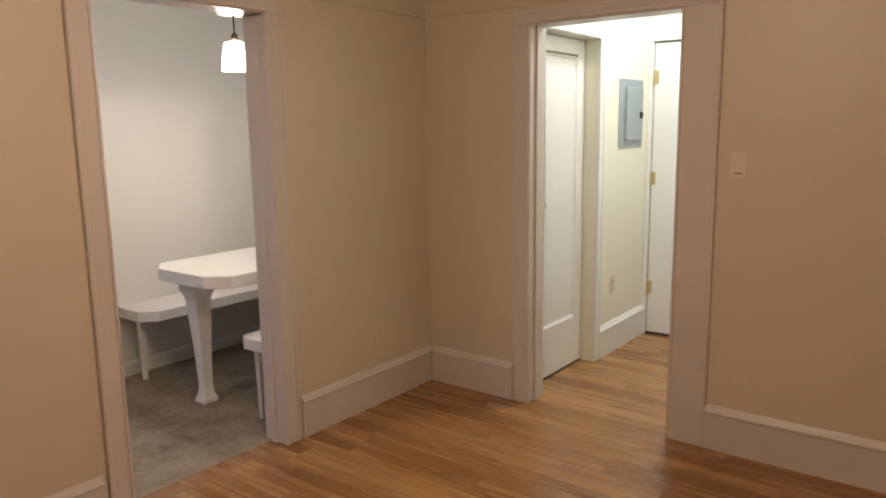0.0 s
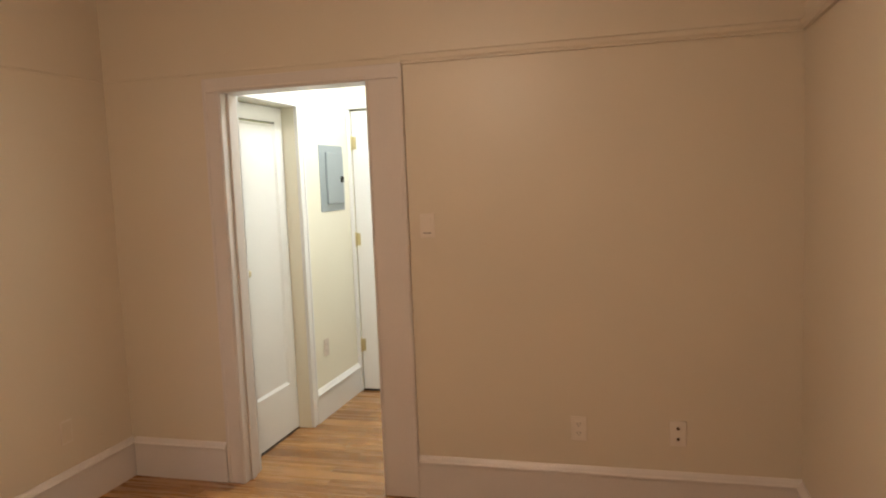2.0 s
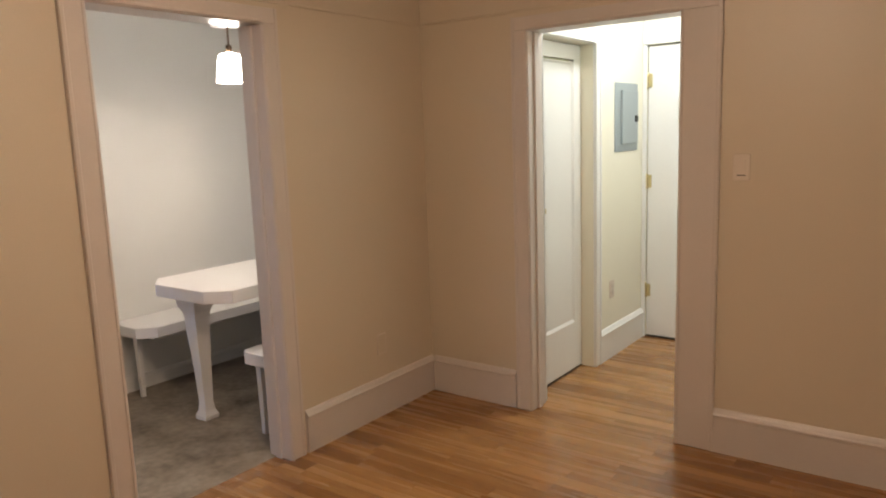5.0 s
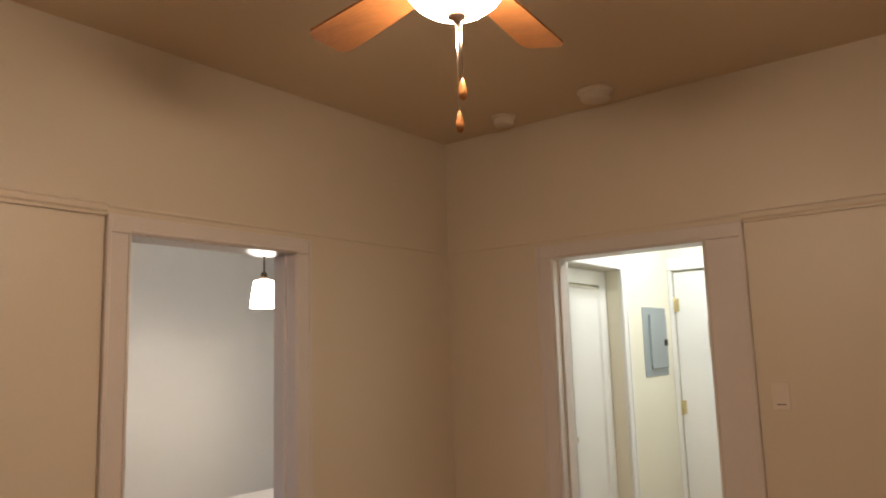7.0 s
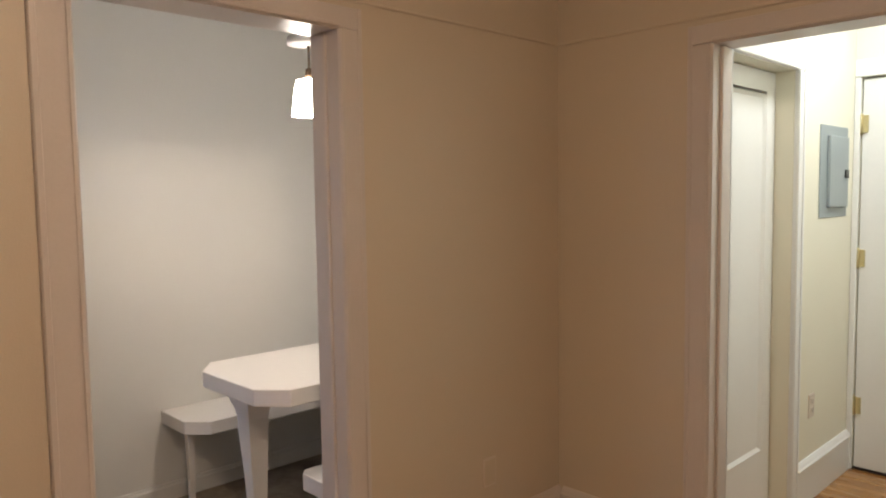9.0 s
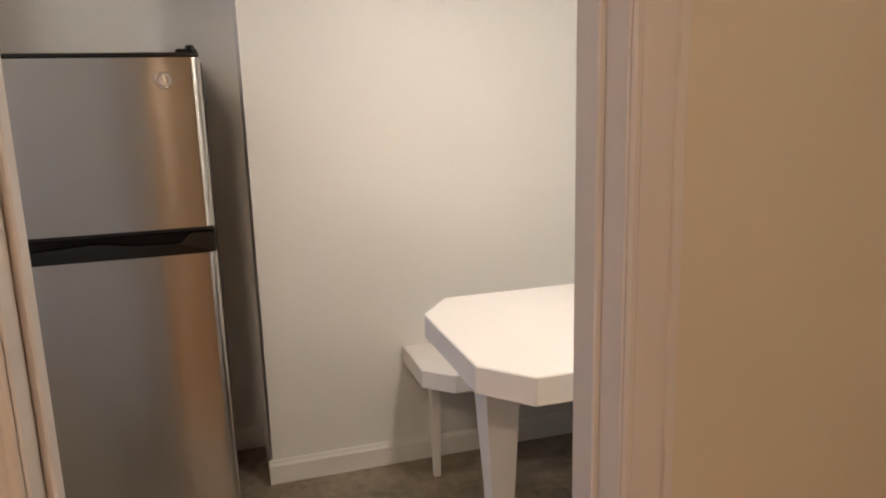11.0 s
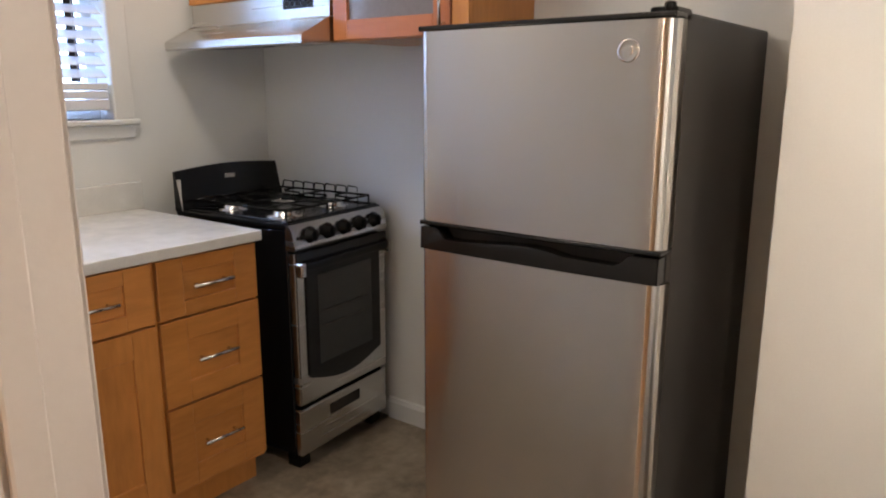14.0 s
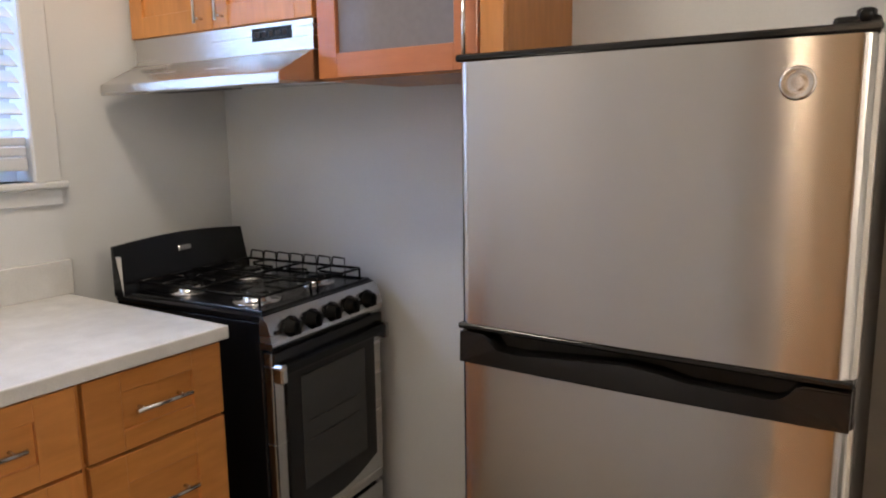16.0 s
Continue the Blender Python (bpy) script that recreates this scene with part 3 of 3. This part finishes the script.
finish("handle_band", bm, GRIP, fr)
boxes("handle_recess", [(-0.064, -fw + 0.002, 0.953, -0.0405, fw - 0.002, 1.0138)], DARK, fr)
bm = bmesh.new()
box(bm, -0.10, fw - 0.060, 1.478, -0.012, fw - 0.004, 1.507, 0.006, 2)
lathe(bm, [(0.012, 1.497), (0.012, 1.513), (0.008, 1.516)], -0.022, fw - 0.022, 0, 14)
finish("hinge_cover", bm, BLACKP, fr)
bm = bmesh.new()
lathe(bm, [(0.023, 0), (0.023, 0.002), (0.019, 0.003), (0.017, 0.002), (0.010, 0.002), (0.008, 0.003)], -0.003, 0.222, 1.425, 24, axis="x")
tagged(finish("badge", bm, STEEL, fr), "round embossed badge")

# ---- stove ----
st = thing("gas_stove", (-1.607, -3.355, 0), "black and stainless steel gas stove with five knobs", "stove", rz=4.5)
bm = bmesh.new()
box(bm, -0.252, -0.30, 0.055, 0.252, 0.262, 0.885, 0.004)
finish("body", bm, BLACK, st)
for x in (-0.21, 0.21):
    for y in (-0.25, 0.235):
        boxes("foot", [(x - 0.03, y - 0.03, 0, x + 0.03, y + 0.03, 0.056)], BLACKP, st, 0.004)
bm = bmesh.new()
box(bm, -0.255, -0.30, 0.884, 0.255, 0.275, 0.908, 0.007, 2)
for x0, x1 in ((-0.245, -0.235), (0.235, 0.245)):
    box(bm, x0, -0.24, 0.906, x1, 0.265, 0.914, 0.002)
box(bm, -0.245, 0.255, 0.906, 0.245, 0.265, 0.914, 0.002)
finish("cooktop", bm, BLACK, st)
bm = bmesh.new()
arch = [(-0.262, 0.90)] + [(0.255, 0.90)] + [(0.255 - 0.517 * i / 16, 1.048 + 0.014 * math.sin(math.pi * i / 16)) for i in range(17)]
prism(bm, arch, lambda u, v, k: (u, -0.302 if k == 0 else -0.262 - 0.03 * (v - 0.9) / 0.14, v))
finish("backguard", bm, BLACK, st)
boxes("badge", [(-0.026, -0.2885, 1.002, 0.026, -0.280, 1.020)], CHROME, st, 0.003)
boxes("end_cap", [(0.2505, -0.30, 0.90, 0.254, -0.262, 1.02)], CHROME, st, 0.001)
bm = bmesh.new()
prism(bm, [(0.262, 0.815), (0.300, 0.815), (0.305, 0.825), (0.290, 0.885), (0.275, 0.902), (0.262, 0.902)], lambda u, v, k: (-0.255 + 0.51 * k, u, v))
finish("control_panel", bm, STEELH, st)
for i in range(5):
    x = 0.175 - 0.088 * i
    bm = bmesh.new()
    lathe(bm, [(0.029, -0.004), (0.029, 0.006), (0.024, 0.009), (0.022, 0.024), (0.018, 0.027)], x, 0.298, 0.862, 18, axis="y")
    box(bm, x - 0.004, 0.32, 0.845, x + 0.004, 0.334, 0.879, 0.002)
    finish("knob", bm, BLACKP, st)
bm = bmesh.new()
lathe(bm, [(0.006, 0), (0.006, 0.004)], 0.228, 0.300, 0.858, 10, axis="y")
finish("indicator", bm, DARK, st)
# oven door: steel outer plate, black glass with an arched foot, window and handle
bm = bmesh.new()
box(bm, -0.250, 0.264, 0.252, 0.250, 0.296, 0.806, 0.006, 2)
finish("oven_door", bm, STEELH, st)
bm = bmesh.new()
glassy = [(-0.205, 0.802), (-0.205, 0.35)] + [(-0.205 + 0.41 * i / 12, 0.35 - 0.045 * math.sin(math.pi * i / 12)) for i in range(1, 12)] + [(0.205, 0.35), (0.205, 0.802)]
prism(bm, glassy, lambda u, v, k: (u, 0.294 + 0.008 * k, v))
box(bm, -0.250, 0.294, 0.745, 0.250, 0.304, 0.807, 0.003)
finish("door_frame", bm, BLACK, st)
boxes("oven_window", [(-0.150, 0.300, 0.385, 0.150, 0.3045, 0.715)], OVENGLASS, st, 0.001)
bm = bmesh.new()
for z in (0.52, 0.575):
    box(bm, -0.11, 0.3042, z, 0.12, 0.3056, z + 0.004)
finish("oven_rack", bm, CHAR, st)
bm = bmesh.new()
box(bm, -0.235, 0.303, 0.742, 0.235, 0.329, 0.772, 0.008, 2)
for x in (-0.225, 0.205):
    box(bm, x, 0.300, 0.745, x + 0.02, 0.325, 0.769, 0.003)
finish("handle", bm, BLACKP, st)
for x in (0.228, -0.252):
    boxes("handle_end", [(x, 0.296, 0.725, x + 0.024, 0.330, 0.776)], STEELH, st, 0.005)
bm = bmesh.new()
box(bm, -0.250, 0.262, 0.058, 0.250, 0.292, 0.236, 0.006, 2)
finish("drawer", bm, STEELH, st)
boxes("drawer_pull", [(-0.075, 0.290, 0.165, 0.095, 0.2945, 0.205)], DARK, st, 0.001)
for bx, by, r in ((0.13, 0.14, 0.042), (-0.13, 0.14, 0.036), (0.13, -0.13, 0.036), (-0.13, -0.13, 0.042)):
    bm = bmesh.new()
    lathe(bm, [(r * 1.7, 0.907), (r * 1.6, 0.911), (r, 0.912), (r, 0.922), (r * 0.9, 0.926)], bx, by, 0, 22)
    finish("burner", bm, CHROME, st)
    bm = bmesh.new()
    lathe(bm, [(r * 0.8, 0.925), (r * 0.8, 0.932), (r * 0.6, 0.935)], bx, by, 0, 20)
    finish("burner_cap", bm, BLACKP, st)
for s in (-1, 1):
    bm = bmesh.new()
    cx = 0.12 * s
    for x in (cx - 0.105, cx + 0.105):
        tube(bm, [(x, -0.23, 0.945), (x, 0.24, 0.945)], 0.0045, 6)
    for y in (-0.23, 0.005, 0.24):
        tube(bm, [(cx - 0.105, y, 0.945), (cx + 0.105, y, 0.945)], 0.0045, 6)
    for y in (-0.13, 0.14):
        for dx, dy in ((1, 0), (-1, 0), (0, 1), (0, -1)):
            tube(bm, [(cx + dx * 0.025, y + dy * 0.025, 0.949), (cx + dx * 0.105, y + dy * 0.105, 0.947)], 0.004, 6)
    for x in (cx - 0.105, cx + 0.105):
        for y in (-0.23, 0.24):
            tube(bm, [(x, y, 0.946), (x, y, 0.907)], 0.004, 6)
    finish("grate", bm, BLACKP, st)
bm = bmesh.new()
for i in range(7):
    y = -0.21 + 0.058 * i
    tube(bm, [(-0.215, y, 0.945), (-0.222, y, 0.972), (-0.222, y + 0.004, 0.975), (-0.244, y + 0.03, 0.968), (-0.246, y + 0.03, 0.910)], 0.0032, 6)
finish("grate_fingers", bm, BLACKP, st)

# ---- base cabinets and counter ----
CF = -3.087


def shaker(bm, x0, z0, x1, z1, rail=0.055, y=0.0, lift=0.02, stile=0.085):
    """Shaker front in the x-z plane, facing +y."""
    for r in ((x0, z0, x0 + stile, z1), (x1 - stile, z0, x1, z1), (x0 + stile, z0, x1 - stile, z0 + rail), (x0 + stile, z1 - rail, x1 - stile, z1)):
        box(bm, r[0], y, r[1], r[2], y + lift, r[3], 0.0015)
    box(bm, x0 + stile - 0.002, y, z0 + rail - 0.002, x1 - stile + 0.002, y + lift - 0.010, z1 - rail + 0.002)


def bar_pull(parent, x0, x1, y, z, vertical=False):
    bm = bmesh.new()
    if vertical:
        tube(bm, [(x0, y, z), (x0, y, z + x1)], 0.0055, 8)
        for d in (0.15, 0.85):
            tube(bm, [(x0, y, z + x1 * d), (x0, y - 0.028, z + x1 * d)], 0.004, 6)
    else:
        tube(bm, [(x0, y, z), (x1, y, z)], 0.0055, 8)
        for d in (0.15, 0.85):
            tube(bm, [(x0 + (x1 - x0) * d, y, z), (x0 + (x1 - x0) * d, y - 0.028, z)], 0.004, 6)
    tagged(finish("handle", bm, CHROME, parent), "brushed steel bar handle")


def base_unit(x0, x1, fronts, label):
    c = thing("base_cabinet", ((x0 + x1) / 2, CF, 0), label, "cabinet", "kitchen base cabinets")
    hw = (x1 - x0) / 2
    boxes("body", [(-hw, KS - CF + 0.03, 0.105, hw, -0.022, 0.868)], MAPLE, c)
    boxes("toe_kick", [(-hw, KS - CF + 0.03, 0, hw, -0.075, 0.105)], MAPLE, c)
    for kind, z0, z1 in fronts:
        bm = bmesh.new()
        shaker(bm, -hw + 0.006, z0, hw - 0.006, z1, (0.046 if z1 - z0 < 0.2 else 0.068) if kind == "drawer" else 0.08, -0.0215, stile=0.085 if kind == "drawer" else 0.075)
        f = finish(kind, bm, MAPLEH if kind == "drawer" else MAPLE, c)
        if kind == "drawer":
            bar_pull(f, -0.068, 0.076, 0.028, (z0 + z1) / 2 + 0.002)
        else:
            bar_pull(f, hw - 0.04, 0.15, 0.028, z1 - 0.2, True)


base_unit(-1.264, -0.897, [("drawer", 0.682, 0.862), ("drawer", 0.405, 0.674), ("drawer", 0.125, 0.397)], "honey maple base cabinet with three drawers")
base_unit(-0.893, -0.512, [("drawer", 0.682, 0.862), ("door", 0.125, 0.674)], "honey maple base cabinet with drawer and door")
base_unit(-0.508, -0.126, [("drawer", 0.682, 0.862), ("door", 0.125, 0.674)], "honey maple base cabinet with drawer and door")
ct = thing("countertop", (-0.705, -3.44, 0.869), "white speckled quartz countertop on the base cabinets", "countertop")
bm = bmesh.new()
box(bm, -0.572, -0.358, 0, 0.583, 0.366, 0.034, 0.004, 2)
finish("slab", bm, QUARTZ, ct)
boxes("backsplash", [(-0.585, -0.358, 0.0335, 0.583, -0.338, 0.137)], QUARTZ, ct, 0.002)

# ---- window ----
win = thing("window_1", (WX0, KS, WZ0), "white painted kitchen window with closed blinds", "window")
win["kind"] = "structure"
ww, wh = WX1 - WX0, WZ1 - WZ0
boxes("casing", [(-0.075, 0, 0, 0, 0.010, wh + 0.08), (ww, 0, 0, ww + 0.075, 0.010, wh + 0.08), (0, 0, wh, ww, 0.010, wh + 0.08)], WHITE, win, 0.003)
boxes("sill", [(-0.09, -0.10, -0.020, ww + 0.09, 0.028, 0.0)], WHITE, win, 0.005)
boxes("apron", [(-0.075, 0, -0.07, ww + 0.075, 0.009, -0.0205)], WHITE, win, 0.003)
boxes("frame", [(0, -0.13, 0, 0.035, -0.095, wh), (ww - 0.035, -0.13, 0, ww, -0.095, wh), (0.035, -0.13, 0, ww - 0.035, -0.095, 0.045), (0.035, -0.13, wh - 0.04, ww - 0.035, -0.095, wh), (0.035, -0.128, wh / 2 - 0.02, ww - 0.035, -0.097, wh / 2 + 0.02)], WHITE, win)
p = boxes("pane", [(0.034, -0.114, 0.044, ww - 0.034, -0.110, wh - 0.039)], PANE, win)
p.visible_shadow = False
blind = thing("window_blind", (WX0 + ww / 2, KS - 0.03, WZ1), "white faux wood slat blind, lowered and nearly closed", "blind")
boxes("headrail", [(-ww / 2 + 0.005, -0.03, -0.06, ww / 2 - 0.005, 0.025, -0.002)], SLAT, blind, 0.003)
zz = -0.10
smesh = None
while zz > -wh + 0.155:
    if smesh is None:
        bm = bmesh.new()
        box(bm, -ww / 2 + 0.008, -0.0265, -0.0015, ww / 2 - 0.008, 0.0265, 0.0015)
        bmesh.ops.rotate(bm, verts=bm.verts, cent=(0, 0, 0), matrix=Matrix.Rotation(radians(-38), 3, "X"))
        s = finish("slat", bm, SLAT, blind)
        smesh = s.data
    else:
        s = new("slat", smesh)
        s.parent = blind
    s.location = (0, 0, zz)
    zz -= 0.044
for a, b in ((-0.087, -0.048), (-0.046, -0.018), (-0.016, 0.010)):
    boxes("bottom_rail", [(-ww / 2 + 0.008, -0.024, zz + a, ww / 2 - 0.008, 0.024, zz + b)], SLAT, blind, 0.004)
for x in (-ww / 2 + 0.115, ww / 2 - 0.115):
    bm = bmesh.new()
    tube(bm, [(x, 0.027, -0.05), (x, 0.027, zz)], 0.0012, 5)
    finish("ladder_cord", bm, SLAT, blind)
bm = bmesh.new()
z = -0.122
while z > zz:
    for x in (-ww / 2 + 0.09, ww / 2 - 0.13):
        box(bm, x, -0.010, z - 0.009, x + 0.034, -0.006, z + 0.009)
    z -= 0.044
tagged(finish("cord_hole", bm, DARK, blind), kind="stuff")
structure(boxes("backdrop", [(-3.4, -6.3, -1.0, 2.0, -6.2, 4.5)], DUSKM), "blue dusk light outside the window", "backdrop")

# ---- upper cabinets and hood ----
UF = -1.55


def upper(y0, y1, z0, z1, doors, glassdoor, label):
    c = thing("wall_cabinet", (UF, (y0 + y1) / 2, z0), label, "cabinet", "kitchen wall cabinets")
    hw, h = (y1 - y0) / 2, z1 - z0
    boxes("body", [(KW - UF + 0.002, -hw, 0, -0.022, hw, h)], MAPLE, c)
    for a, b, hy in doors:
        bm = bmesh.new()
        rail = 0.062

        def put(u0, v0, u1, v1, d0, d1, bev=0.0015):
            box(bm, d0, u0, v0, d1, u1, v1, bev)
        put(a, 0.003, a + rail, h - 0.003, -0.0215, 0)
        put(b - rail, 0.003, b, h - 0.003, -0.0215, 0)
        put(a + rail, 0.003, b - rail, 0.003 + rail, -0.0215, 0)
        put(a + rail, h - 0.003 - rail, b - rail, h - 0.003, -0.0215, 0)
        if not glassdoor:
            put(a + rail - 0.002, rail, b - rail + 0.002, h - rail, -0.0215, -0.010, 0)
        f = finish("door", bm, MAPLER if glassdoor else MAPLE, c)
        if glassdoor:
            tagged(boxes("pane", [(-0.016, a + rail - 0.003, rail, -0.012, b - rail + 0.003, h - rail)], CABGLASS, f), "dark glass pane")
        bm = bmesh.new()
        tube(bm, [(0.028, hy, 0.02), (0.028, hy, 0.17)], 0.0055, 8)
        for z in (0.035, 0.155):
            tube(bm, [(0.028, hy, z), (-0.001, hy, z)], 0.004, 6)
        tagged(finish("handle", bm, CHROME, f), "brushed steel bar handle")
    return c


c1 = upper(-3.785, -3.004, 1.662, 2.32, [(-0.385, -0.003, -0.045), (0.003, 0.385, 0.045)], False, "honey maple wall cabinet above the range hood")
c2 = upper(-3.0, -2.452, 1.502, 2.32, [(-0.268, 0.208, 0.19)], True, "maple wall cabinet with a glass door")
boxes("stile", [(-0.0215, 0.214, 0.003, -0.002, 0.2735, 0.815)], MAPLE, c2, 0.001)

hood = thing("range_hood", (UF, -3.385, 1.488), "stainless steel under-cabinet range hood", "range hood")
bm = bmesh.new()
prof = [(KW - UF + 0.002, 0.034), (0.130, 0.0), (0.134, 0.004), (0.134, 0.03), (0.128, 0.034), (0.004, 0.094), (0.004, 0.1735), (KW - UF + 0.002, 0.1735)]
prism(bm, prof, lambda u, v, k: (u, -0.372 + 0.754 * k, v))
bmesh.ops.bevel(bm, geom=bm.edges[:], offset=0.002, segments=1, affect="EDGES")
finish("shell", bm, STEELH, hood)
boxes("control_plate", [(0.003, 0.155, 0.128, 0.006, 0.305, 0.162)], BLACKP, hood, 0.001)
boxes("button", [(0.0055, 0.17 + 0.026 * i, 0.138, 0.008, 0.187 + 0.026 * i, 0.152) for i in range(5)], CHAR, hood, 0.001)
boxes("lamp_lens", [(0.02, -0.20, 0.004, 0.11, 0.12, 0.012)], CHAR, hood)

# ---- floorboards ----
wood = structure(boxes("floor", [(-0.095, SY, -0.05, EX, -0.0, -0.014), (HX0, -0.0, -0.05, HX1, 0.14, -0.014), (0.50, 0.14, -0.05, HEX, HNY + 0.1, -0.014)], UNDER), "polished honey oak strip floor", "floor")


def board(bm, x0, y0, x1, y1):
    g = 0.00025
    box(bm, x0 + g, y0 + g, -0.014, x1 - g, y1 - g, 0, 0.0004)


PW = 0.082
rest = bmesh.new()
rng = random.Random(5)


def lay(y, x0, x1, single):
    x = x0 - rng.uniform(0, 0.7)
    while x < x1 - 0.02:
        n = x + rng.uniform(0.45, 1.05)
        if x1 - n < 0.12:
            n = x1
        a, b = max(x, x0), min(n, x1)
        if b - a > 0.03:
            if single:
                bm = bmesh.new()
                box(bm, -(b - a) / 2 + 0.00025, -PW / 2 + 0.00025, -0.014, (b - a) / 2 - 0.00025, PW / 2 - 0.00025, 0, 0.0004)
                finish("floorboard", bm, OAK, wood, ((a + b) / 2, y - PW / 2, 0))
            else:
                board(rest, a, y - PW, b, y)
        x = n


y = HNY
while y > SY:
    if y - PW >= 0.14 - 0.03:
        lay(y, 0.675 if y > 0.95 else 0.56, HEX, True)
    elif y - PW >= -0.03:
        lay(y, HX0 + 0.002, HX1 - 0.002, True)
    else:
        lay(y, 0.0, EX, y > -2.3)
    y -= PW
for a in range(2):
    board(rest, -0.094 + 0.047 * a, DY0 + 0.013, -0.047 + 0.047 * a, DY1 - 0.013)
tagged(finish("floorboards", rest, OAK, wood), "honey oak floor strips", kind="stuff")
